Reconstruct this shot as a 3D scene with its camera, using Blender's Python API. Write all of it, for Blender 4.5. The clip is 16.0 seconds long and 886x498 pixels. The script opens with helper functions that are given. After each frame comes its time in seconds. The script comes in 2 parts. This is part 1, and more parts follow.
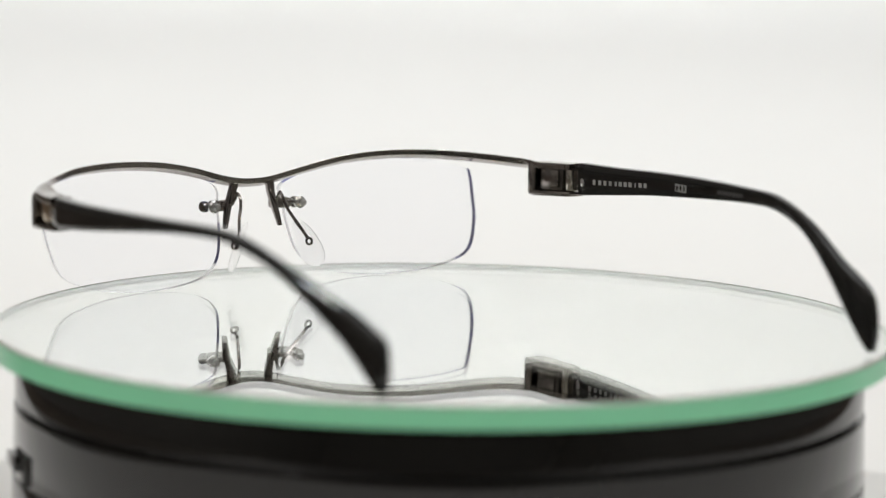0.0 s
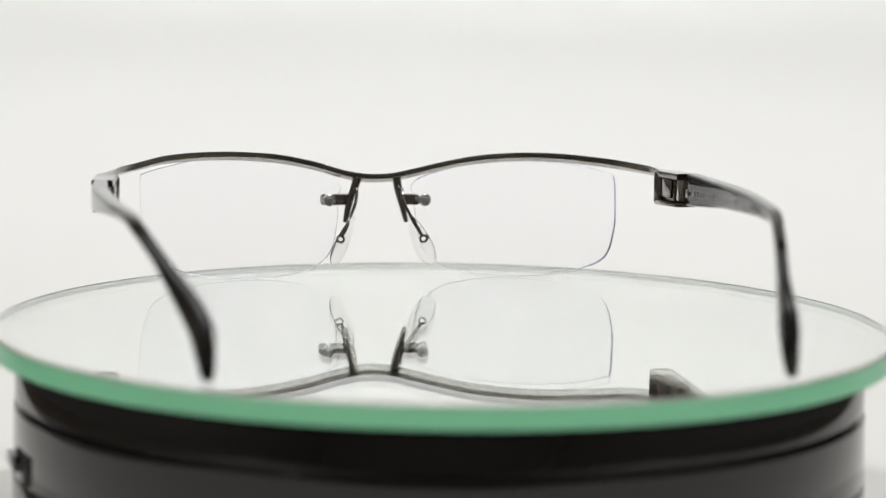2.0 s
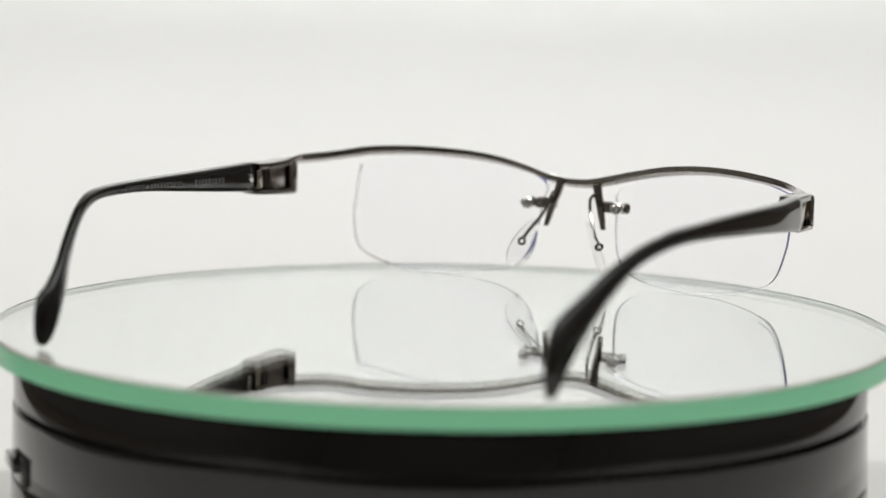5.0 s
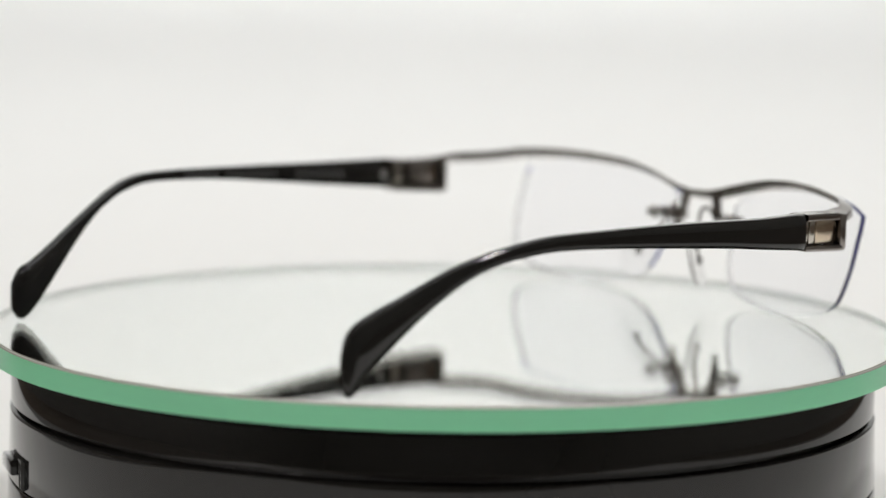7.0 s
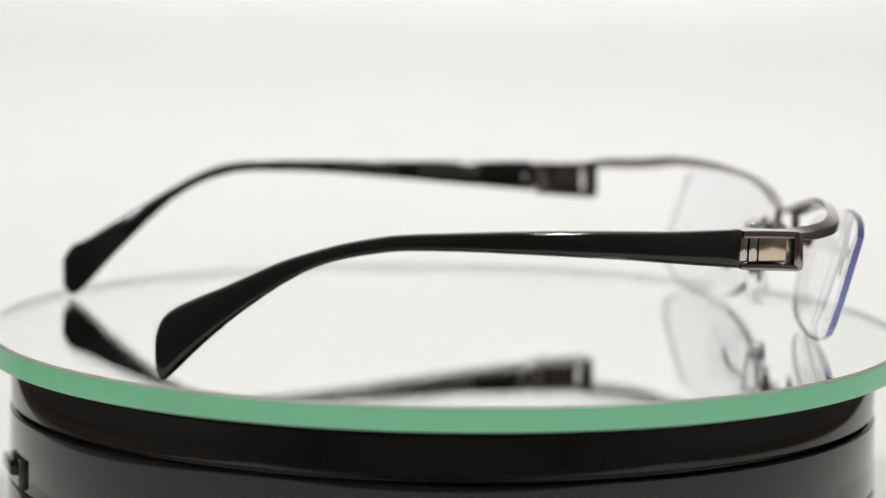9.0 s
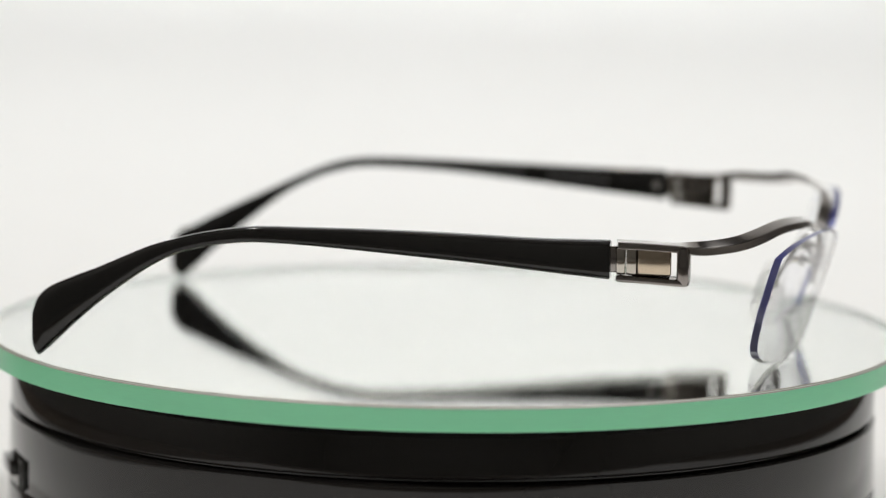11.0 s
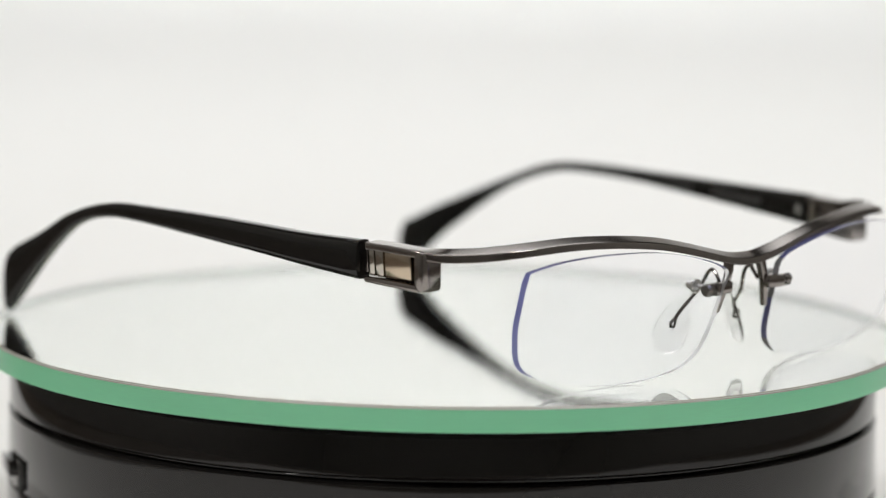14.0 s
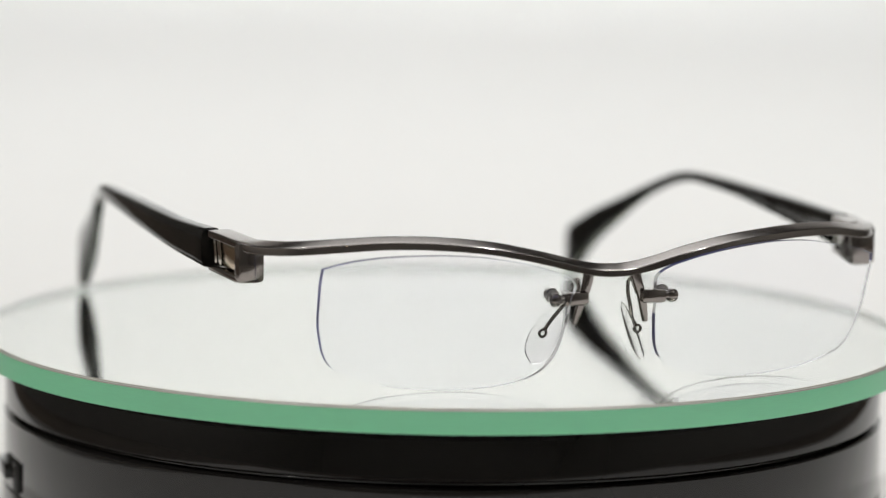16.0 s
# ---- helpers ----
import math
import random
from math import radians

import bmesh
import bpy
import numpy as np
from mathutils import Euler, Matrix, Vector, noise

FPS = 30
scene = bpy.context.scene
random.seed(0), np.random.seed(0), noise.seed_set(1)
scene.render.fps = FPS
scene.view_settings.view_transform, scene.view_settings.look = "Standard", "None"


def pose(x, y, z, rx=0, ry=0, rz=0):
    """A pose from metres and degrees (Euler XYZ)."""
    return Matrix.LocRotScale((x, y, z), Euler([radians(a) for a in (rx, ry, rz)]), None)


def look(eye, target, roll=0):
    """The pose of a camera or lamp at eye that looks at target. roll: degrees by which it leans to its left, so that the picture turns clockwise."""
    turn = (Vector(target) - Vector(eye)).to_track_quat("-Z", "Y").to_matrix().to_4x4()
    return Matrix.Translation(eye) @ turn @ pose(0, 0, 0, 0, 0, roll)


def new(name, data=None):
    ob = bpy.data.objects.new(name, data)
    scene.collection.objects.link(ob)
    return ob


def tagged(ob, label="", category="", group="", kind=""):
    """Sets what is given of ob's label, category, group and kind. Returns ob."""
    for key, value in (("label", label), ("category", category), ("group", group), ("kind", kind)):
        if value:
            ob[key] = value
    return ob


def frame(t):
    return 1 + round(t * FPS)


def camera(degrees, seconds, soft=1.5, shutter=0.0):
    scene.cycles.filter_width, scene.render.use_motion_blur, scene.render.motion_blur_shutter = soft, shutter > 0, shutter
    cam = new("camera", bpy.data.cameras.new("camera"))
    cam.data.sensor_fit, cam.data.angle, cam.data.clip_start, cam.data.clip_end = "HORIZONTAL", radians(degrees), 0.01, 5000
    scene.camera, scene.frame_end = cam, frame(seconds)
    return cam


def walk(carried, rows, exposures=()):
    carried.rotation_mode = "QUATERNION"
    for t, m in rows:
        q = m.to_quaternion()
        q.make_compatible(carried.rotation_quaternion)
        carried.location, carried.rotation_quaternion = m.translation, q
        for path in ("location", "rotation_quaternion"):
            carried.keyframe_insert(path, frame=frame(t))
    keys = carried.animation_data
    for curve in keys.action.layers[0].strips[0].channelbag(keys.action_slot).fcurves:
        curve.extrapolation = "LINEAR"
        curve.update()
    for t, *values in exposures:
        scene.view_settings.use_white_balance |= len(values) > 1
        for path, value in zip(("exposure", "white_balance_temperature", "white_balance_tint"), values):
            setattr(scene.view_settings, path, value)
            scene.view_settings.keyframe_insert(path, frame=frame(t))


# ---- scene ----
# A long lens on a stand before a small turntable; the picture gets slightly tighter when it refocuses.
cam = camera(13.87, 16.0, soft=1.3)


def stand(d, h, pitch, yaw, roll):
    eye = Vector((0, -d, h))
    way = Vector((math.sin(yaw) * math.cos(pitch), math.cos(yaw) * math.cos(pitch), math.sin(pitch)))
    return look(eye, eye + way, math.degrees(roll))


FAR = stand(0.84392, 0.13336, -0.13566, -0.00026, 0.01571)
NEAR = stand(0.83155, 0.12989, -0.13363, -0.00115, 0.01577)


def closer(m, metres):
    return m @ Matrix.Translation((0, 0, -metres))


walk(cam, [(0.0, FAR), (4.2, FAR), (6.3, NEAR), (12.8, NEAR), (14.0, closer(NEAR, 0.0026)), (15.0, closer(NEAR, 0.0066)), (16.0, closer(NEAR, 0.0108))],
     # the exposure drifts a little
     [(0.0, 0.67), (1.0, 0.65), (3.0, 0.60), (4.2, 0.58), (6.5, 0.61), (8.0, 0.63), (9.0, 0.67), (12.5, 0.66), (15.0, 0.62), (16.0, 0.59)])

# ---- world and lamps ----
world = bpy.data.worlds.new("studio_air")
scene.world = world
world.use_nodes = True
world.node_tree.nodes["Background"].inputs["Color"].default_value = (0.9, 0.95, 1.0, 1)
world.node_tree.nodes["Background"].inputs["Strength"].default_value = 0.05


def area_fill(name, eye, target, size, watts, colour, spread=180):
    data = bpy.data.lights.new(name, "AREA")
    data.shape, data.size, data.size_y = "RECTANGLE", size[0], size[1]
    data.energy, data.color, data.spread = watts, colour, radians(spread)
    ob = new(name, data)
    ob.matrix_world = look(eye, target)
    return ob


def bulb(name, place, watts, colour, size=0.055):
    data = bpy.data.lights.new(name, "POINT")
    data.energy, data.color, data.shadow_soft_size = watts, colour, size
    ob = new(name, data)
    ob.location = place
    return ob


# two added unseen area lights that even out the sheet and its mirror image
area_fill("sheet_fill", (-0.05, 0.76, 1.50), (0, 1.27, 0.0), (1.4, 1.2), 5.3, (0.98, 1.0, 1.0), 120)
area_fill("backdrop_fill", (0.0, 0.70, 1.20), (0, 2.1, 0.34), (1.4, 0.25), 1.15, (0.97, 1.0, 1.0), 50)
bulb("ceiling_bulb", (-1.05, -0.85, 1.75), 36, (1.0, 0.98, 0.955))
bulb("ceiling_bulb", (0.82, -0.62, 1.75), 38, (0.99, 0.99, 0.97))
bulb("ceiling_bulb", (-0.28, -0.48, 1.75), 4, (1.0, 0.64, 0.38), 0.024)


# ---- materials ----
def material(name):
    m = bpy.data.materials.new(name)
    m.use_nodes = True
    return m, m.node_tree, m.node_tree.nodes["Principled BSDF"]


def surface(name, colour, rough=0.4, metal=0.0, coat=0.0, grain=0.0, scale=400.0, bump=0.0, spread=0.06, ior=1.5):
    """A surface with fine and coarse variation of tone, roughness and relief."""
    m, tree, b = material(name)
    b.inputs["Metallic"].default_value = metal
    b.inputs["Coat Weight"].default_value = coat
    b.inputs["Coat Roughness"].default_value = 0.04
    b.inputs["IOR"].default_value = ior
    co = tree.nodes.new("ShaderNodeTexCoord")
    fine = tree.nodes.new("ShaderNodeTexNoise")
    fine.inputs["Scale"].default_value, fine.inputs["Detail"].default_value = scale, 6
    wide = tree.nodes.new("ShaderNodeTexNoise")
    wide.inputs["Scale"].default_value, wide.inputs["Detail"].default_value = scale / 12, 3
    for n in (fine, wide):
        tree.links.new(co.outputs["Object"], n.inputs["Vector"])
    both = tree.nodes.new("ShaderNodeMath")
    both.operation = "ADD"
    tree.links.new(fine.outputs["Fac"], both.inputs[0])
    tree.links.new(wide.outputs["Fac"], both.inputs[1])
    tone = tree.nodes.new("ShaderNodeMapRange")
    tone.inputs["From Min"].default_value, tone.inputs["From Max"].default_value = 0.6, 1.4
    tone.inputs["To Min"].default_value, tone.inputs["To Max"].default_value = 1 - grain, 1 + grain
    tree.links.new(both.outputs[0], tone.inputs["Value"])
    mix = tree.nodes.new("ShaderNodeVectorMath")
    mix.operation = "SCALE"
    mix.inputs[0].default_value = colour
    tree.links.new(tone.outputs[0], mix.inputs["Scale"])
    tree.links.new(mix.outputs[0], b.inputs["Base Color"])
    gloss = tree.nodes.new("ShaderNodeMapRange")
    gloss.inputs["From Min"].default_value, gloss.inputs["From Max"].default_value = 0.3, 0.7
    gloss.inputs["To Min"].default_value, gloss.inputs["To Max"].default_value = max(0.0, rough - spread), rough + spread
    tree.links.new(wide.outputs["Fac"], gloss.inputs["Value"])
    tree.links.new(gloss.outputs[0], b.inputs["Roughness"])
    if bump:
        relief = tree.nodes.new("ShaderNodeBump")
        relief.inputs["Strength"].default_value, relief.inputs["Distance"].default_value = bump, 0.0002
        tree.links.new(fine.outputs["Fac"], relief.inputs["Height"])
        tree.links.new(relief.outputs[0], b.inputs["Normal"])
    return m


def clear(name, colour, ior, rough=0.0, coat=0.0):
    m, tree, b = material(name)
    b.inputs["Base Color"].default_value = (*colour, 1)
    b.inputs["Transmission Weight"].default_value = 1.0
    b.inputs["IOR"].default_value, b.inputs["Roughness"].default_value = ior, rough
    b.inputs["Coat Weight"].default_value, b.inputs["Coat Roughness"].default_value = coat, 0.05
    return m


def lit_through(name, colour, share, rough=0.15, open_share=0.3, inner=None, ior=1.2, coat=0.0):
    """A cut glass edge: tinted, part of the light goes through it."""
    m, tree, b = material(name)
    noise_node = tree.nodes.new("ShaderNodeTexNoise")
    noise_node.inputs["Scale"].default_value = 60
    ramp = tree.nodes.new("ShaderNodeMapRange")
    ramp.inputs["To Min"].default_value, ramp.inputs["To Max"].default_value = 0.9, 1.1
    tree.links.new(noise_node.outputs["Fac"], ramp.inputs["Value"])
    tint = tree.nodes.new("ShaderNodeVectorMath")
    tint.operation = "SCALE"
    tint.inputs[0].default_value = colour
    tree.links.new(ramp.outputs[0], tint.inputs["Scale"])
    tree.links.new(tint.outputs[0], b.inputs["Base Color"])
    b.inputs["Roughness"].default_value = rough
    b.inputs["Coat Weight"].default_value, b.inputs["Coat IOR"].default_value = coat, 1.8
    trans = tree.nodes.new("ShaderNodeBsdfTranslucent")
    trans.inputs["Color"].default_value = (*(inner or colour), 1)
    mix = tree.nodes.new("ShaderNodeMixShader")
    mix.inputs["Fac"].default_value = share
    tree.links.new(b.outputs[0], mix.inputs[1])
    tree.links.new(trans.outputs[0], mix.inputs[2])
    glass = tree.nodes.new("ShaderNodeBsdfGlass")
    glass.inputs["IOR"].default_value = ior
    glass.inputs["Color"].default_value = (*(c ** 0.35 for c in colour), 1)
    blend = tree.nodes.new("ShaderNodeMixShader")
    blend.inputs["Fac"].default_value = open_share
    tree.links.new(mix.outputs[0], blend.inputs[1])
    tree.links.new(glass.outputs[0], blend.inputs[2])
    tree.links.new(blend.outputs[0], tree.nodes["Material Output"].inputs["Surface"])
    return m


GUNMETAL = surface("gunmetal", (0.33, 0.303, 0.288), 0.145, 1.0, grain=0.06, scale=900, spread=0.03)
DARK_METAL = surface("dark_metal", (0.16, 0.145, 0.135), 0.2, 1.0, grain=0.06, scale=900, spread=0.04)
STEEL = surface("polished_steel", (0.62, 0.58, 0.52), 0.10, 1.0, grain=0.04, scale=800, spread=0.03)
# plain steel with the warm room's reflection put into its colour
WARM_STEEL = surface("warm_reflecting_steel", (0.68, 0.57, 0.44), 0.16, 1.0, grain=0.05, scale=800, spread=0.03)
CHROME = surface("chrome", (0.9, 0.9, 0.9), 0.24, 1.0, grain=0.02, scale=800, spread=0.02)
ACETATE = surface("black_acetate", (0.0110, 0.0106, 0.0100), 0.05, 0.0, grain=0.3, scale=300, bump=0.02, spread=0.02, ior=1.52)
PRINT = surface("silver_print", (0.38, 0.38, 0.37), 0.35, 0.0, grain=0.1, scale=2000)
FAINT_PRINT = surface("worn_print", (0.10, 0.10, 0.10), 0.4, 0.0, grain=0.2, scale=2000)
BLACK_PLASTIC = surface("black_plastic", (0.0115, 0.0106, 0.0098), 0.05, 0.0, grain=0.2, scale=60, bump=0.004, spread=0.03, ior=1.45)
GREY_PLASTIC = surface("grey_plastic", (0.035, 0.034, 0.032), 0.25, 0.0, grain=0.1, scale=400)
GROUND_GLASS = surface("ground_glass_chamfer", (0.36, 0.34, 0.30), 0.45, 0.0, grain=0.12, scale=500)
WHITE_SHEET = surface("white_sheet", (0.84, 0.84, 0.83), 0.7, 0.0, grain=0.012, scale=14, bump=0.02)
DARK_WOOD = surface("dark_wood", (0.07, 0.05, 0.036), 0.5, 0.0, grain=0.25, scale=40)
# the unseen room's tones; a dark ceiling keeps the brow bar's reflections dark
UNSEEN_ROOM = surface("unseen_room_tone", (0.35, 0.34, 0.32), 0.8, 0.0, grain=0.08, scale=8)
UNSEEN_CEILING = surface("unseen_ceiling_tone", (0.13, 0.125, 0.12), 0.8, 0.0, grain=0.08, scale=8)
LENS_GLASS = clear("lens_glass", (0.980, 0.981, 0.998), 1.16)
PLATE_GLASS = clear("plate_glass", (0.99, 1.0, 0.985), 1.5)
# the lens coating's blue reflection is put into this edge colour
LENS_EDGE = lit_through("lens_edge_blue_reflection", (0.035, 0.045, 0.38), 0.36, 0.08, 0.44, (0.72, 0.72, 0.88), coat=1.0)
PALE_EDGE = lit_through("pale_lens_edge", (0.72, 0.72, 0.76), 0.5, 0.1, 0.72, (0.97, 0.97, 0.98), 1.05)
PAD_SILICONE = clear("clear_silicone", (1.0, 1.0, 1.0), 1.045, 0.0, 1.0)
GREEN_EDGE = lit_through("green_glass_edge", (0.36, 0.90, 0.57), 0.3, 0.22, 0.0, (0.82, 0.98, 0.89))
# pale disc side: light through the far rim, put into the colour
PALE_RIM = lit_through("pale_lit_rim", (0.80, 0.86, 0.82), 0.4, 0.3, 0.2, (0.95, 0.98, 0.96))
SILVER = surface("mirror_silver", (0.918, 0.932, 0.855), 0.0, 1.0, grain=0.004, scale=20, spread=0.0)


# ---- building helpers ----
def part(name, bm, mats, parent=None, label="", at=(0, 0, 0), smooth=True):
    """Link a bmesh as one mesh object under a thing or part; its vertices are given in the thing's space."""
    bmesh.ops.recalc_face_normals(bm, faces=bm.faces)
    bmesh.ops.translate(bm, verts=bm.verts, vec=-Vector(at))
    data = bpy.data.meshes.new(name)
    bm.to_mesh(data)
    bm.free()
    for m in mats if isinstance(mats, (list, tuple)) else (mats,):
        data.materials.append(m)
    if smooth == "rim":
        data.polygons.foreach_set("use_smooth", [abs(p.normal.z) < 0.95 for p in data.polygons])
    elif smooth:
        data.polygons.foreach_set("use_smooth", [True] * len(data.polygons))
        data.set_sharp_from_angle(angle=radians(38))
    ob = new(name, data)
    ob.parent = parent
    ob.location = Vector(at) - (parent.location if parent is not None and parent.type == "MESH" else Vector())
    return tagged(ob, label) if label else ob


def spline(points, steps):
    """A smooth curve through a few control points."""
    pts = [Vector(p) for p in points]
    ends = [2 * pts[0] - pts[1], *pts, 2 * pts[-1] - pts[-2]]
    out = []
    for i in range(len(pts) - 1):
        a, b, c, d = ends[i:i + 4]
        for k in range(steps):
            t = k / steps
            out.append(0.5 * (2 * b + (c - a) * t + (2 * a - 5 * b + 4 * c - d) * t * t + (3 * b - a - 3 * c + d) * t ** 3))
    return out + [pts[-1]]


def closed_spline(points, steps):
    pts = [Vector(p) for p in points]
    n, out = len(pts), []
    for i in range(n):
        a, b, c, d = (pts[(i + k) % n] for k in (-1, 0, 1, 2))
        for k in range(steps):
            t = k / steps
            out.append(0.5 * (2 * b + (c - a) * t + (2 * a - 5 * b + 4 * c - d) * t * t + (3 * b - a - 3 * c + d) * t ** 3))
    return out


def loft(bm, rings, cap=True):
    rows = [[bm.verts.new(p) for p in ring] for ring in rings]
    n = len(rows[0])
    for a, b in zip(rows, rows[1:]):
        for i in range(n):
            bm.faces.new((a[i], a[(i + 1) % n], b[(i + 1) % n], b[i]))
    if cap:
        bm.faces.new(rows[0])
        bm.faces.new(rows[-1][::-1])
    return bm


def oval(centre, u, v, a, b, power=2.0, n=16):
    """A ring of superellipse shape: 2 is round, larger is squarer."""
    ring = []
    for i in range(n):
        t = 2 * math.pi * (i + 0.5) / n
        c, s = math.cos(t), math.sin(t)
        ring.append(centre + u * (a * math.copysign(abs(c) ** (2 / power), c)) + v * (b * math.copysign(abs(s) ** (2 / power), s)))
    return ring


def tube(bm, path, radius, n=10, up=Vector((0, 0, 1)), flat=1.0):
    rings = []
    for i, p in enumerate(path):
        way = (path[min(i + 1, len(path) - 1)] - path[max(i - 1, 0)]).normalized()
        side = way.cross(up)
        side = side.normalized() if side.length > 0.05 else way.cross(Vector((1, 0, 0))).normalized()
        r = radius(i / (len(path) - 1)) if callable(radius) else radius
        rings.append(oval(p, side, side.cross(way).normalized(), r, r * flat, 2.0, n))
    return loft(bm, rings)


def slab(bm, corners, bevel=0.0003):
    """A box from its eight corners: four below, four above, in the same order."""
    v = [bm.verts.new(c) for c in corners]
    made = [bm.faces.new([v[i] for i in f]) for f in ((3, 2, 1, 0), (4, 5, 6, 7), (0, 1, 5, 4), (1, 2, 6, 5), (2, 3, 7, 6), (3, 0, 4, 7))]
    if bevel:
        edges = list({e for f in made for e in f.edges})
        bmesh.ops.bevel(bm, geom=edges, offset=bevel, segments=2, profile=0.5, affect="EDGES")
    return bm


def box(x0, x1, y0, y1, z0, z1, bevel=0.0003):
    return slab(bmesh.new(), [(x0, y0, z0), (x1, y0, z0), (x1, y1, z0), (x0, y1, z0), (x0, y0, z1), (x1, y0, z1), (x1, y1, z1), (x0, y1, z1)], bevel)


def lathe(profile, n=160):
    """A turned body from (radius, height) pairs, open at the ends unless the radius is 0."""
    bm = bmesh.new()
    rows = []
    for r, z in profile:
        rows.append([bm.verts.new((0, 0, z))] if r == 0 else [bm.verts.new((r * math.cos(2 * math.pi * i / n), r * math.sin(2 * math.pi * i / n), z)) for i in range(n)])
    for a, b in zip(rows, rows[1:]):
        for i in range(n):
            j = (i + 1) % n
            ring = [a[i % len(a)], a[j % len(a)], b[j % len(b)], b[i % len(b)]]
            unique = list(dict.fromkeys(ring))
            if len(unique) > 2:
                bm.faces.new(unique)
    return bm


# ---- the setting ----
TABLE = -0.052


def build_setting():
    # a white sheet that lies on the table and sweeps up behind
    line = [(-0.27, TABLE)] + [(0.08, TABLE), (0.3, TABLE), (1.98, TABLE)]
    line += [(1.98 + 0.12 * math.sin(a), TABLE + 0.12 - 0.12 * math.cos(a)) for a in (math.pi / 2 * k / 16 for k in range(1, 17))]
    line += [(2.1, 1.2), (2.1, 1.9)]
    bm = bmesh.new()
    ring = []
    for s in (0, 1):
        row = []
        for i, (y, z) in enumerate(line):
            a, b = line[max(i - 1, 0)], line[min(i + 1, len(line) - 1)]
            n = Vector((0, -(b[1] - a[1]), b[0] - a[0])).normalized()
            row.append(Vector((0, y, z)) - n * 0.002 * s)
        ring += row if s == 0 else row[::-1]
    # narrower at the front than at the back
    loft(bm, [[p + Vector((x + skew * max(0.0, p.y - 0.08), 0, 0)) for p in ring] for x, skew in ((-0.246, -0.36), (0.335, 0.32))])
    tagged(part("backdrop", bm, WHITE_SHEET), "seamless white paper sheet sweeping up behind the turntable", "backdrop", kind="structure")
    tagged(part("table", box(-1.1, 1.1, -0.34, 2.2, TABLE - 0.045, TABLE - 0.0045, 0.002), DARK_WOOD), "dark brown tabletop under the white paper sheet", "table", kind="structure")
    # unseen room, made up for what the metal and black plastic reflect
    room = (("wall_south", (-2.6, 2.6, -4.7, -4.6, -0.8, 2.3)), ("wall_north", (-2.6, 2.6, 2.5, 2.6, -0.8, 2.3)), ("wall_west", (-2.7, -2.6, -4.7, 2.6, -0.8, 2.3)),
            ("wall_east", (2.6, 2.7, -4.7, 2.6, -0.8, 2.3)), ("floor", (-2.7, 2.7, -4.7, 2.6, -0.9, -0.8)), ("ceiling", (-2.7, 2.7, -4.7, 2.6, 2.3, 2.4)))
    for name, b in room:
        tagged(part(name, box(*b, 0), UNSEEN_CEILING if name == "ceiling" else UNSEEN_ROOM, smooth=False), "unseen plain grey studio " + name.split("_")[0], name.split("_")[0], kind="structure")


# ---- the turntable ----
PLATE = 0.105


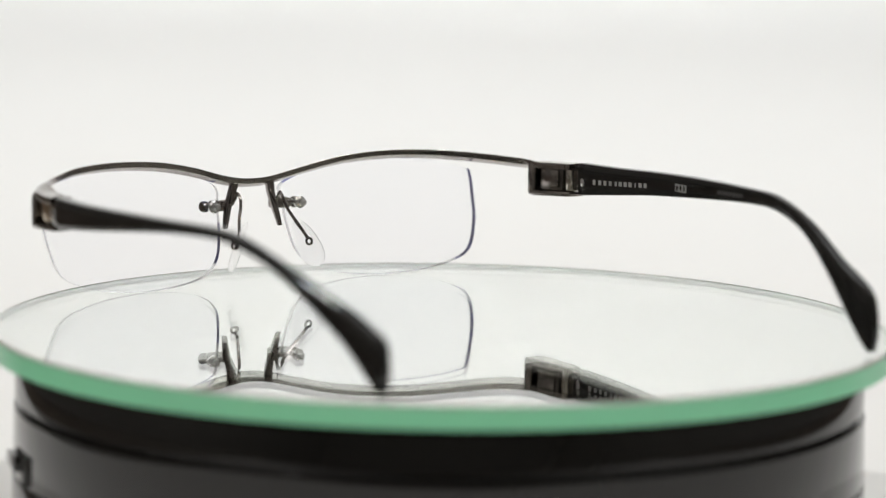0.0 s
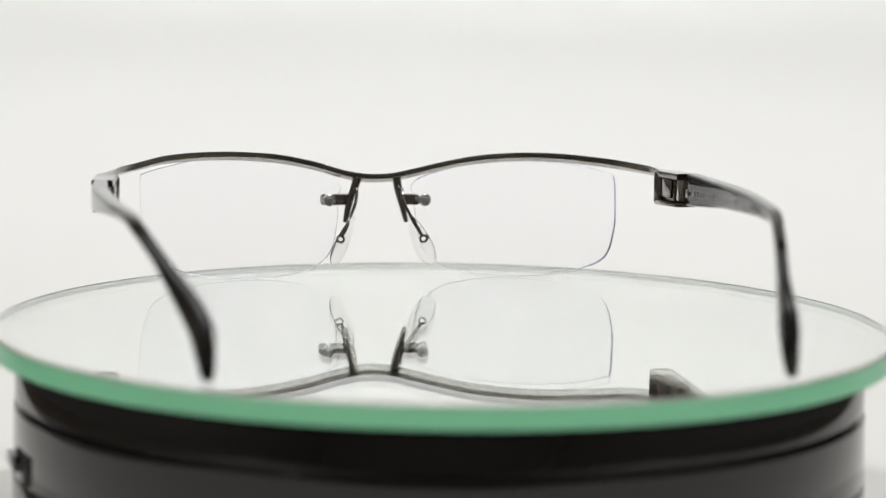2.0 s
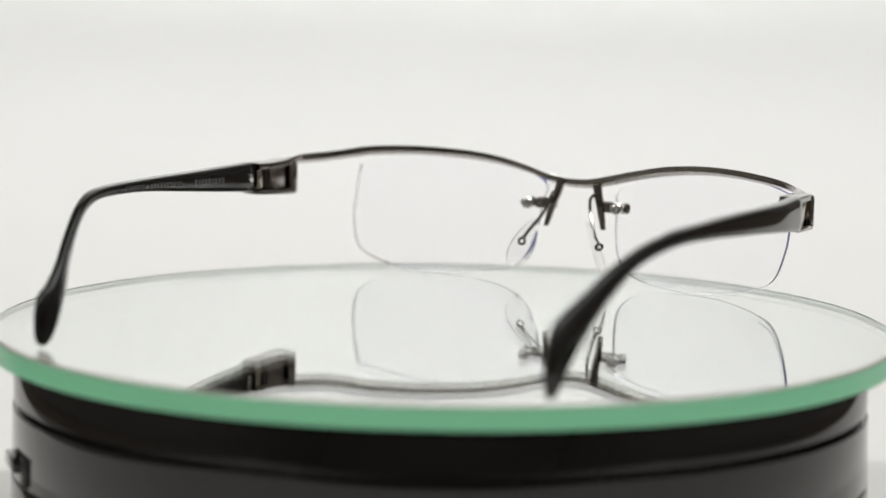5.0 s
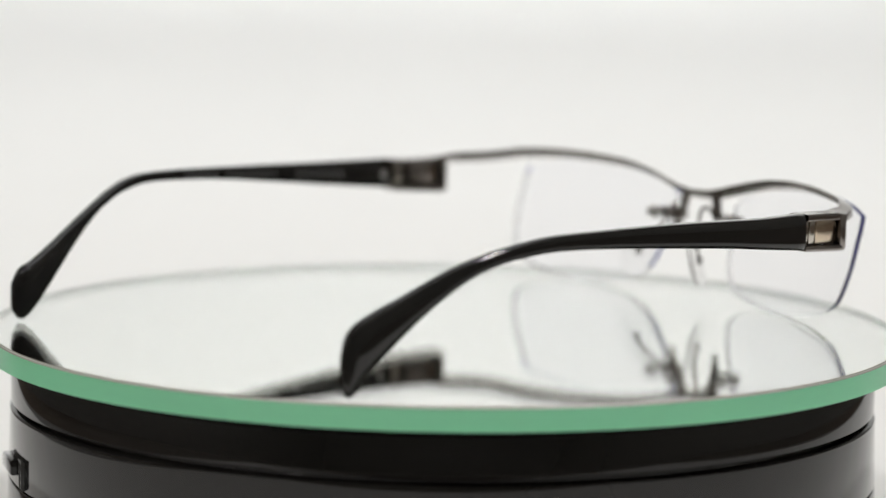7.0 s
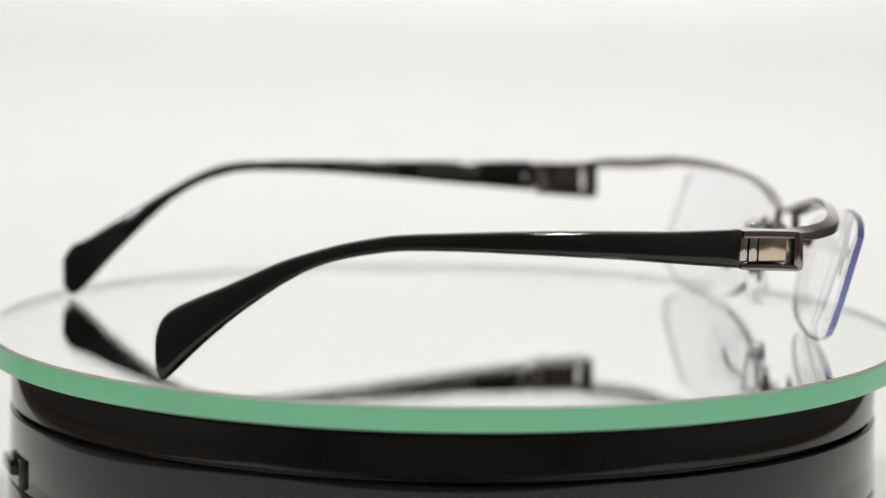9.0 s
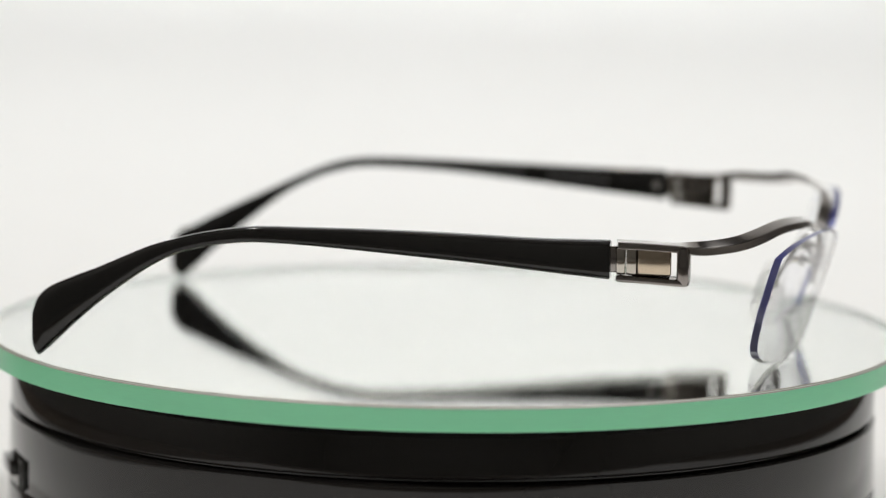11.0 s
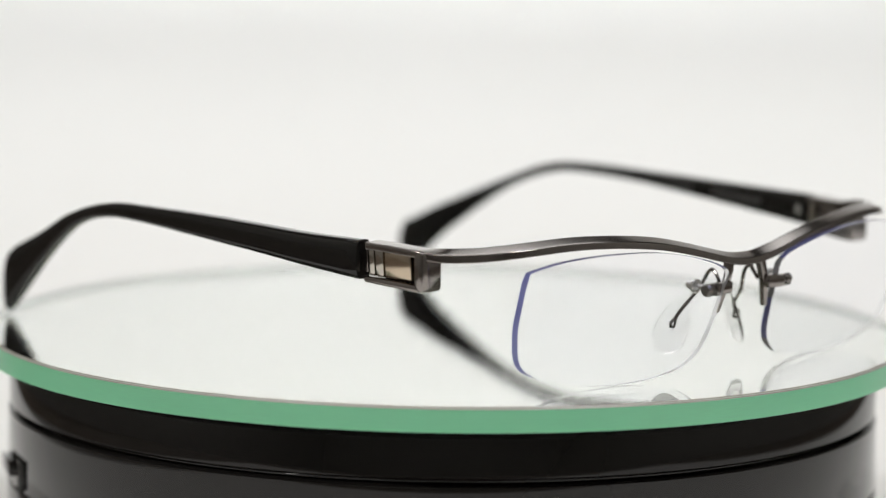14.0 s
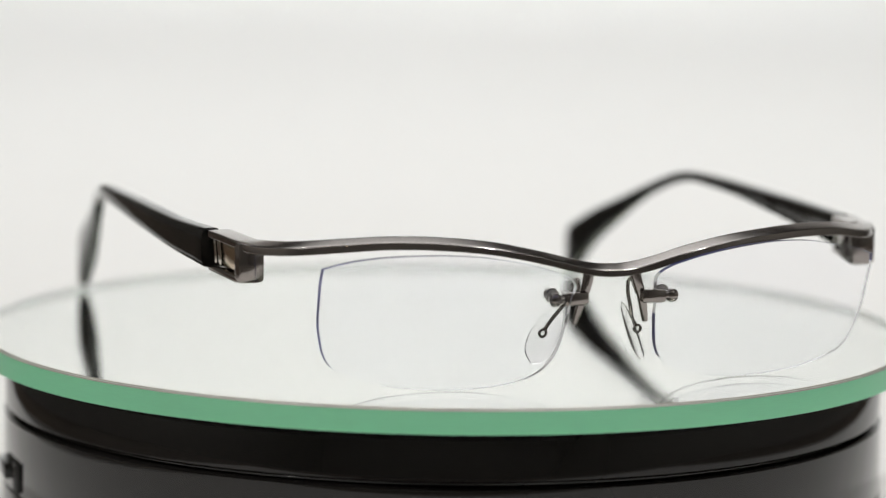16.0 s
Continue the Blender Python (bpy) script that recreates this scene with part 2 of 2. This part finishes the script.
def build_turntable():
    table = tagged(new("turntable"), "glossy black plastic motorised display turntable on white paper", "turntable")
    table.location = (-0.0005, 0, TABLE)
    up = -TABLE
    r = 0.0993

    def at(pairs):
        return [(q, z + up) for q, z in pairs]
    part("top_ring", lathe(at([(0, -0.0061), (0.088, -0.0061), (0.0935, -0.0064), (r - 0.0004, -0.0066), (r, -0.0072), (r, -0.0158), (r - 0.0005, -0.0163), (r - 0.0016, -0.0164), (0, -0.0164)])), BLACK_PLASTIC, table, "rotating black upper ring")
    part("body", lathe(at([(0, -0.0166), (r - 0.0018, -0.0166), (r - 0.0018, -0.0170), (r - 0.0003, -0.0172), (r + 0.0002, -0.0177), (r + 0.0006, -0.0326), (r + 0.0004, -0.0329), (r - 0.0006, -0.0330), (0, -0.0330)])), BLACK_PLASTIC, table, "glossy black drum")
    part("foot_ring", lathe(at([(0, -0.0332), (r - 0.0006, -0.0332), (r + 0.0004, -0.0333), (r + 0.0006, -0.0336), (r + 0.0008, -0.0500), (r, -0.0517), (0, -0.0517)])), BLACK_PLASTIC, table, "black base skirt")
    part("spindle", lathe(at([(0, -0.00555), (0.02, -0.00555), (0.02, -0.0061), (0, -0.0061)]), 48), BLACK_PLASTIC, table)
    # the switch at the side
    turn = pose(0, 0, 0, 0, 0, 195)
    bm = box(r - 0.002, r + 0.0021, -0.0062, 0.0064, up - 0.0303, up - 0.0268, 0.0006)
    bm.transform(turn)
    part("switch", bm, BLACK_PLASTIC, table, "small black rocker switch")
    bm = bmesh.new()
    for y0, y1, z0, z1 in ((0.0086, 0.0092, -0.0326, -0.0262), (0.0116, 0.0122, -0.0328, -0.0264), (0.0076, 0.0122, -0.0266, -0.0261)):
        slab(bm, [(r - 0.001, y0, up + z0), (r + 0.0006, y0, up + z0), (r + 0.0006, y1, up + z0), (r - 0.001, y1, up + z0),
                  (r - 0.001, y0, up + z1), (r + 0.0006, y0, up + z1), (r + 0.0006, y1, up + z1), (r - 0.001, y1, up + z1)], 0.0002)
    bm.transform(turn)
    part("switch_guard", bm, GREY_PLASTIC, table, "thin grey guard bent round the switch")

    plate = tagged(new("mirror_plate"), "round mirror with a polished green glass edge", "mirror")
    c = 0.0005
    bm = lathe([(0, 0), (PLATE - c, 0), (PLATE - c * 0.3, -c * 0.3), (PLATE, -c), (PLATE, -0.0053), (PLATE - 0.0001, -0.0053), (0, -0.0053)], 240)
    for f in bm.faces:
        z = f.calc_center_median().z
        f.material_index = 0 if z > -0.00001 or z < -0.00529 else 1
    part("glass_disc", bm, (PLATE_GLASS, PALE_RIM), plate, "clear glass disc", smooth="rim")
    # an added shell for the rim's outside look: ground chamfer above green polished band
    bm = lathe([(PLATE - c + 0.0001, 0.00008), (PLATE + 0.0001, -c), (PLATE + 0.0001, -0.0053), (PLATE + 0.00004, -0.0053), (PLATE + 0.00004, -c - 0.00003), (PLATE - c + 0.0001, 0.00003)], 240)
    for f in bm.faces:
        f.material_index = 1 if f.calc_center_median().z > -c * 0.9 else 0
    part("green_edge_shell", bm, (GREEN_EDGE, GROUND_GLASS), plate, "added green shell on the disc's edge, with a ground chamfer")
    bm = lathe([(0, -0.00535), (PLATE - 0.0002, -0.00535), (PLATE - 0.0004, -0.0055), (0, -0.0055)], 240)
    for f in bm.faces:
        f.material_index = 0 if f.calc_center_median().z > -0.00536 else 1
    part("silvering", bm, (SILVER, BLACK_PLASTIC), plate, "silvered mirror backing with dark paint below", smooth="rim")
    return plate


# ---- the eyeglasses ----
OX, OY = -0.0041, 0.0095


def mm(x, y, z):
    """Millimetres on the eyeglasses (x to the wearer's right, y forward, z up) to the turntable's space."""
    return Vector((x * 0.00101 + OX, y * 0.001012 + OY, z * 0.001036))


def temple_profile(side):
    """Stations along an arm: y, centre x, top z, bottom z, thickness."""
    if side > 0:
        return [(34.0, 72.9, 29.6, 21.6, 4.4), (20, 74.6, 29.7, 23.0, 4.5), (8, 75.4, 30.1, 24.2, 4.4), (-4, 75.6, 30.4, 25.1, 4.2), (-17, 75.5, 30.5, 26.0, 3.8),
                (-29, 75.2, 30.4, 26.7, 3.4), (-40, 74.6, 30.2, 26.9, 3.1), (-47, 73.6, 29.3, 26.2, 2.9), (-53, 72.4, 28.1, 25.0, 2.8), (-58.5, 71.4, 26.6, 23.2, 2.8),
                (-63.8, 70.4, 24.9, 20.4, 2.8), (-69.6, 69.3, 22.4, 16.5, 2.9), (-75.4, 68.3, 19.8, 12.1, 3.3), (-81.2, 67.5, 17.5, 7.1, 3.8), (-86.0, 67.2, 15.3, 2.6, 3.7), (-88.6, 67.2, 13.1, 0.7, 2.9), (-89.9, 67.3, 9.9, 2.8, 1.5)]
    return [(34.0, -72.6, 28.4, 21.2, 4.4), (18, -73.4, 28.5, 22.7, 4.5), (0, -73.0, 28.9, 24.6, 4.4), (-17, -72.3, 29.3, 26.3, 3.8), (-30, -71.2, 29.6, 27.1, 3.4),
            (-40, -70.4, 29.5, 27.2, 3.0), (-46, -69.6, 28.7, 26.3, 2.9), (-52, -68.1, 26.8, 24.5, 2.8), (-59, -65.7, 23.8, 21.0, 2.8), (-66.8, -62.7, 20.2, 15.2, 3.0),
            (-74.3, -59.6, 16.7, 9.0, 3.5), (-80.8, -57.9, 13.4, 2.9, 4.0), (-84.3, -57.6, 11.9, 0.5, 3.4), (-86.5, -57.6, 9.0, 2.6, 1.5)]


def temple_frame(side, y):
    """Centre and half sizes of an arm at a station y."""
    rows = temple_profile(side)
    for a, b in zip(rows, rows[1:]):
        if a[0] >= y >= b[0]:
            t = (a[0] - y) / (a[0] - b[0])
            return [p + (q - p) * t for p, q in zip(a, b)]
    return rows[0]


def build_temple(glasses, side):
    rows = temple_profile(side)
    upper = spline([(r[1], r[0], r[2]) for r in rows], 5)
    lower = spline([(r[1], r[0], r[3]) for r in rows], 5)
    thick = [v.x for v in spline([(r[4], 0, 0) for r in rows], 5)]
    rings = []
    for a, b, w in zip(upper, lower, thick):
        mid, half = (a + b) / 2, (a - b) / 2
        power = 4.4 if a.y > -30 else 4.4 - 0.8 * min(1, (-30 - a.y) / 25)
        rings.append([mm(*p) for p in oval(mid, Vector((1, 0, 0)), half.normalized(), w / 2, half.length, power, 32)])
    first = rings[0]
    centre = sum(first, Vector()) / len(first)
    rings = [[centre + (p - centre) * 0.93 + Vector((0, 0.0003, 0)) for p in first]] + rings
    at = mm(side * 71.6, 33.6, 25.5)
    arm = part("temple", loft(bmesh.new(), rings), ACETATE, glasses, "glossy black acetate temple arm with a flared tip", at)
    # the screw head on the inner face
    y, x, top, bot, w = temple_frame(side, 32.1)
    inner = x - side * w / 2
    zc = 25.0 if side > 0 else 24.8
    bm = bmesh.new()
    path = [mm(inner + side * 0.4, 32.1, zc), mm(inner - side * 0.30, 32.1, zc), mm(inner - side * 0.42, 32.1, zc)]
    rings = [oval(path[0], Vector((0, 1, 0)), Vector((0, 0, 1)), 0.0009, 0.0011), oval(path[1], Vector((0, 1, 0)), Vector((0, 0, 1)), 0.0009, 0.0011), oval(path[2], Vector((0, 1, 0)), Vector((0, 0, 1)), 0.0006, 0.0008)]
    part("screw", loft(bm, rings), CHROME, arm, "round steel rivet head", path[1])
    # printed marks on the inner face, drawn as plain bars
    marks = []
    if side > 0:
        marks += [(28.0, 1.3, 1.3, PRINT, 0.9)] + [(25.8 - k * 1.94, 1.1, (1.3, 0.4)[k == 7], PRINT, 0.9) for k in range(10)]
        marks += [(-6.0, 1.8, 4.6, PRINT, 0.6)] + [(-4.6 - k * 1.4, 1.1, 0.8, ACETATE, 0.6) for k in range(3)]
        marks += [(-21.5 - k * 1.5, 0.9, 1.1, FAINT_PRINT, 0.3) for k in range(7)]
    else:
        marks += [(19.4 - k * 1.7, 1.3 - 0.3 * (k % 2), 1.2, FAINT_PRINT, 0.0) for k in range(9)]
        marks += [(-1.6 - k * 1.6, 1.0, 1.1, FAINT_PRINT, 0.2) for k in range(10)]
        marks += [(-20.0 - k * 1.5, 0.9, 1.0, FAINT_PRINT, 0.2) for k in range(7)]
    for k, (y, tall, wide, ink, drop) in enumerate(marks):
        _, x, top, bot, w = temple_frame(side, y)
        x = x - side * (w / 2 + 0.02 + (0.03 if k in (12, 13, 14) and side > 0 else 0))
        z = (top + bot) / 2 - drop * 0.5
        bm = slab(bmesh.new(), [mm(x + side * 0.1, y - wide / 2, z - tall / 2), mm(x, y - wide / 2, z - tall / 2), mm(x, y + wide / 2, z - tall / 2), mm(x + side * 0.1, y + wide / 2, z - tall / 2),
                                mm(x + side * 0.1, y - wide / 2, z + tall / 2), mm(x, y - wide / 2, z + tall / 2), mm(x, y + wide / 2, z + tall / 2), mm(x + side * 0.1, y + wide / 2, z + tall / 2)], 0)
        part("printed_mark", bm, ink, arm, "", mm(x, y, z), False)
    return arm


# the brow line of each half, from the bridge to the hinge; the left half sits slightly further forward
RIM_RIGHT = [(0, 74.9, 24.6), (4, 74.6, 24.9), (9, 74.1, 26.0), (16, 73.5, 27.7), (25, 72.5, 29.5), (35, 70.5, 30.5), (45, 67.3, 30.7), (54, 64.3, 30.2), (60, 61.5, 29.7), (64, 58.4, 29.3), (67.4, 53.8, 29.0), (68.9, 49.9, 29.0), (69.8, 46.0, 29.2), (70.6, 41.0, 29.5), (71.4, 35.5, 29.7)]
RIM_LEFT = [(0, 74.9, 24.6), (4, 74.9, 24.8), (9, 75.0, 25.8), (16, 75.4, 27.8), (25, 74.9, 29.6), (35, 72.8, 30.6), (45, 69.5, 31.0), (54, 66.0, 30.7), (60, 62.7, 29.8), (64, 59.1, 29.3), (67.4, 54.3, 29.1), (68.9, 50.0, 28.9), (69.8, 46.0, 28.6), (70.6, 41.0, 28.5), (71.4, 35.5, 28.7)]


def build_brow_bar(glasses):
    line = spline([(-x * 1.01, y, z) for x, y, z in RIM_LEFT[:0:-1]] + RIM_RIGHT, 6)
    rings = []
    for i, p in enumerate(line):
        way = (line[min(i + 1, len(line) - 1)] - line[max(i - 1, 0)])
        way.z = 0
        way.normalize()
        out = Vector((way.y, -way.x, 0)) * -1
        tall = 1.45 + 0.25 * min(1, max(0, (abs(p.x) - 40) / 25))
        wider = min(1, max(0, (55 - p.y) / 8))
        wider = wider * wider * (3 - 2 * wider)
        deep = 2.9 + 0.1 * min(1, max(0, (abs(p.x) - 50) / 12)) + 2.2 * wider
        tall -= 0.1 * wider
        slope = 0.44 * (1 - wider)
        face = (out - Vector((0, 0, slope))).normalized()
        lean = (Vector((0, 0, 1)) - out * slope * 0.35).normalized()
        c = p - Vector((0, 0, tall / 2 - 0.1 + (0.55 * abs(p.x) / 70 if p.x < 0 else 0.45 * abs(p.x) / 70)))
        rings.append([mm(*q) for q in oval(c, face, lean, deep / 2, tall / 2, 9.0, 32)])
    part("brow_bar", loft(bmesh.new(), rings), GUNMETAL, glasses, "curved gunmetal brow bar joining both lenses", mm(0, 75, 24))


def build_hinge(glasses, side):
    """An open metal end piece with a spring hinge body in its window."""
    drop = 0.0 if side > 0 else -0.7

    def at(u, y, z):
        # u: 0 at the inner face, 1 at the outer face, which run slightly askew
        t = (y - 34.4) / 16
        inner, outer = 68.9 - 2.9 * t, 74.2 - 2.0 * t
        return mm(side * (inner + (outer - inner) * u + (0.0 if side > 0 else 0.6)), y, z + drop)

    def bar(u0, u1, y0, y1, z0, z1, bevel, lean=0.0):
        # lean: how far the outer face draws back towards its foot
        bm = bmesh.new()
        return slab(bm, [at(u0, y0, z0[0]), at(u1 - lean, y0, z0[0]), at(u1 - lean, y1, z0[1]), at(u0, y1, z0[1]), at(u0, y0, z1[0]), at(u1, y0, z1[0]), at(u1, y1, z1[1]), at(u0, y1, z1[1])], bevel)
    at0 = at(0.5, 48, 25)
    block = part("end_piece", bar(0.02, 0.98, 47.9, 50.6, (20.4, 20.1), (28.6, 28.6), 0.0011), GUNMETAL, glasses, "open gunmetal end piece with a square window", at0)
    part("lower_bar", bar(0.03, 0.97, 35.4, 49.2, (21.2, 20.3), (22.4, 21.7), 0.0004), GUNMETAL, block, "", at(0.5, 42, 21))
    part("hinge_body", bar(0.16, 0.5, 38.4, 46.4, (22.2, 21.9), (28.4, 28.4), 0.0003), DARK_METAL, block, "dark steel spring hinge body", at(0.5, 43, 25))
    part("inner_plate", bar(0.06, 0.15, 39.6, 45.2, (23.0, 22.9), (27.4, 27.4), 0.0003), GUNMETAL, block, "", at(0.1, 43, 25))
    part("hinge_block", bar(0.46, 0.86, 39.8, 46.7, (22.4, 22.2), (28.1, 28.1), 0.0005, 0.08), WARM_STEEL, block, "polished steel spring block, the room's warm reflection in its colour", at(0.6, 43, 25))
    part("hinge_leaf", bar(0.30, 0.86, 37.5, 39.6, (22.5, 22.4), (28.1, 28.1), 0.0003, 0.09), STEEL, block, "", at(0.5, 38, 25))
    part("hinge_tongue", bar(0.36, 0.74, 33.4, 35.6, (22.9, 22.9), (28.2, 28.2), 0.0003, 0.05), GUNMETAL, block, "", at(0.5, 34, 25))
    part("joint_plate", bar(0.15, 0.84, 35.4, 37.3, (22.5, 22.5), (28.0, 28.0), 0.0004, 0.08), STEEL, block, "", at(0.5, 36.5, 25))
    return block


def lens_y(x, z, side):
    """The curved and slightly tilted face of a lens; the left one is flatter."""
    return (79.9 if side > 0 else 78.3) - (3.0e-3 if side > 0 else 1.45e-3) * x * x - (0.3 if side > 0 else 0.36) * (25 - z)


OUTLINE = [(9.8, 22.6), (9.9, 18.1), (10.3, 13.2), (12.3, 6.2), (17.9, 2.1), (29.6, 0.3), (42.0, 0.7), (51.3, 2.6), (57.1, 5.7), (59.5, 12.3), (60.0, 18.3), (60.0, 24.3),
           (58.8, 25.6), (51.8, 27.3), (41.8, 28.1), (30.0, 27.8), (18.4, 25.8)]


def build_lens(glasses, side):
    lift = 0.0 if side > 0 else 0.8
    ring = [(p.x, p.y) for p in closed_spline([(x, z + (lift if z > 22 and x < 45 else 0.0), 0) for x, z in OUTLINE], 7)]
    cx, cz = 33.0, 14.5
    wide = 1.0 if side > 0 else 1.005
    n, levels = len(ring), 9
    bm = bmesh.new()
    faces = []
    for thick in (0.0, 1.6):
        centre = bm.verts.new(mm(side * wide * cx, lens_y(cx, cz, side) - thick, cz))
        rows = []
        for k in range(1, levels + 1):
            s = k / levels
            rows.append([bm.verts.new(mm(side * wide * (cx + (x - cx) * s), lens_y(cx + (x - cx) * s, cz + (z - cz) * s, side) - thick, cz + (z - cz) * s)) for x, z in ring])
        for i in range(n):
            bm.faces.new((centre, rows[0][i], rows[0][(i + 1) % n]))
            for a, b in zip(rows, rows[1:]):
                bm.faces.new((a[i], a[(i + 1) % n], b[(i + 1) % n], b[i]))
        faces.append(rows[-1])
    for i in range(n):
        f = bm.faces.new((faces[0][i], faces[0][(i + 1) % n], faces[1][(i + 1) % n], faces[1][i]))
        x, z = ring[i]
        # blue colour only on stretches where the coating's reflection shows
        f.material_index = 1 if (x > 53 and side > 0) or z > 23.5 or (x < 12.5 and 6 < z < 15 and side < 0) else 2
    part("lens", bm, (LENS_GLASS, LENS_EDGE, PALE_EDGE), glasses, "clear semi-rimless lens, blue reflections coloured into its polished edges", mm(side * cx, lens_y(cx, cz, side), cz))


def build_bridge_mount(glasses, side):
    """Post, clamp, lens screw, wire arm and nose pad of one side."""
    def at(x, y, z):
        return mm(side * x + wide_by, y, z)
    wide_by = 0.1 if side > 0 else -0.9
    rings = []
    for x, y, z, w, d in ((5.0, 74.9, 24.0, 2.3, 1.6), (5.3, 74.9, 21.5, 2.1, 1.6), (6.0, 74.6, 18.6, 1.9, 1.5), (6.8, 74.0, 15.4, 1.5, 1.4), (7.3, 73.6, 13.2, 1.1, 1.2)):
        rings.append([mm(*q) for q in oval(Vector((side * x + wide_by * min(1, (24 - z) / 5), y, z)), Vector((1, 0, 0)), Vector((0, 1, 0)), w / 2, d / 2, 4, 12)])
    post = part("bridge_post", loft(bmesh.new(), rings), GUNMETAL, glasses, "tapered gunmetal post below the brow bar", at(6, 74.6, 18.6))
    bm = slab(bmesh.new(), [at(5.4, 74.4, 17.3), at(10.8, 74.1, 17.2), at(10.8, 76.7, 17.2), at(5.4, 76.7, 17.3), at(5.4, 74.4, 20.0), at(10.8, 74.1, 19.9), at(10.8, 76.7, 19.9), at(5.4, 76.7, 20.0)], 0.0006)
    part("clamp", bm, GUNMETAL, post, "", at(9, 75, 18.6))
    bm = bmesh.new()
    tube(bm, [at(10.7, 75.3, 18.55), at(11.6, 75.3, 18.55)], 0.0010, 12)
    tube(bm, [at(11.6, 75.3, 18.55), at(11.9, 75.3, 18.55), at(12.9, 75.25, 18.55), at(13.3, 75.2, 18.55)], lambda t: 0.00145 if 0.1 < t < 0.9 else 0.0012, 14)
    part("clamp_end", bm, GUNMETAL, post, "", at(12.4, 75.2, 18.55))
    bm = bmesh.new()
    tube(bm, [at(11.7, 75.0, 18.7), at(11.7, 71.9, 18.9)], 0.0007, 12)
    tube(bm, [at(11.7, 71.9, 18.9), at(11.7, 71.6, 18.9), at(11.7, 71.0, 18.95), at(11.7, 70.7, 18.95)], lambda t: 0.0016 if 0.1 < t < 0.95 else 0.0013, 14)
    tube(bm, [at(11.7, 70.7, 18.95), at(11.7, 69.6, 19.05), at(11.7, 69.3, 19.1), at(11.7, 69.15, 19.1)], lambda t: 0.0009 if t < 0.8 else 0.0005, 14)
    part("lens_screw", bm, CHROME, post, "chrome lens screw with a clear washer", at(11.7, 71, 18.9))
    wide_by = 0.0
    tuck = 0.0 if side > 0 else 1.2
    wire = spline([at(6.4, 73.4, 19.0), at(6.1, 72.0, 21.0), at(5.8, 70.6 + tuck, 21.8), at(5.7, 69.2 + tuck, 20.8), at(6.2, 68.1 + tuck, 18.4), at(7.4, 66.6 + tuck, 15.8), at(9.1, 64.8, 12.8), at(10.3, 64.3, 10.9)], 6)
    bm = tube(bmesh.new(), wire, 0.00042, 8)
    loop = [at(10.6, 64.2, 10.2) + Vector((side * 0.0008 * math.cos(a), 0.0002 * math.sin(a), 0.0008 * math.sin(a))) for a in (2 * math.pi * k / 14 for k in range(15))]
    tube(bm, loop, 0.00032, 6, Vector((0, 1, 0)))
    part("pad_arm", bm, GUNMETAL, glasses, "bent dark wire arm of a nose pad", at(6, 70, 20))
    # the pad: a flat drop that leans outwards below
    axis = Vector((side * 0.42, -0.10, -0.90)).normalized()
    normal = Vector((-side * 0.78, -0.50, -0.30))
    normal = (normal - axis * normal.dot(axis)).normalized()
    wide = axis.cross(normal)
    rings = []
    for k in range(17):
        s = -1 + 2 * k / 16
        s = math.copysign(min(0.995, abs(s)), s)
        body = math.sqrt(1 - s * s) * (1 + 0.28 * s)
        rings.append(oval(at(9.8, 63.8, 9.9) + axis * (0.0068 * s), wide, normal, 0.0036 * body, 0.0012 * body ** 0.7, 2.3, 18))
    part("nose_pad", loft(bmesh.new(), rings), PAD_SILICONE, glasses, "clear silicone nose pad", at(9.8, 63.8, 9.9))


def build_eyeglasses():
    glasses = tagged(new("eyeglasses"), "semi-rimless eyeglasses with gunmetal brow bar and black temple arms", "glasses")
    build_brow_bar(glasses)
    for side in (1, -1):
        build_temple(glasses, side)
        build_hinge(glasses, side)
        build_lens(glasses, side)
        build_bridge_mount(glasses, side)
    return glasses


build_setting()
mirror_plate = build_turntable()
eyeglasses = build_eyeglasses()
cam.data.dof.use_dof = True
cam.data.dof.aperture_fstop = 9.0
focus_mark = new("focus_mark")
cam.data.dof.focus_object = focus_mark


def motions():
    """The turntable carries the mirror and the eyeglasses round at a nearly even pace."""
    def heading(t):
        return 32.123 - 11.4779 * t - 0.030588 * t * t
    rows = [(k * 0.5, pose(0, 0, 0, 0, 0, heading(k * 0.5))) for k in range(33)]
    walk(mirror_plate, rows)
    walk(eyeglasses, rows)
    # the focus is pulled from the brow bar to the nearer hinge
    walk(focus_mark, [(t, pose(0, y, 0.02)) for t, y in ((0.0, 0.062), (4.2, 0.060), (6.3, -0.025), (8.0, -0.045), (9.2, -0.057), (11.3, -0.074), (12.8, -0.077), (16.0, -0.073))])


motions()
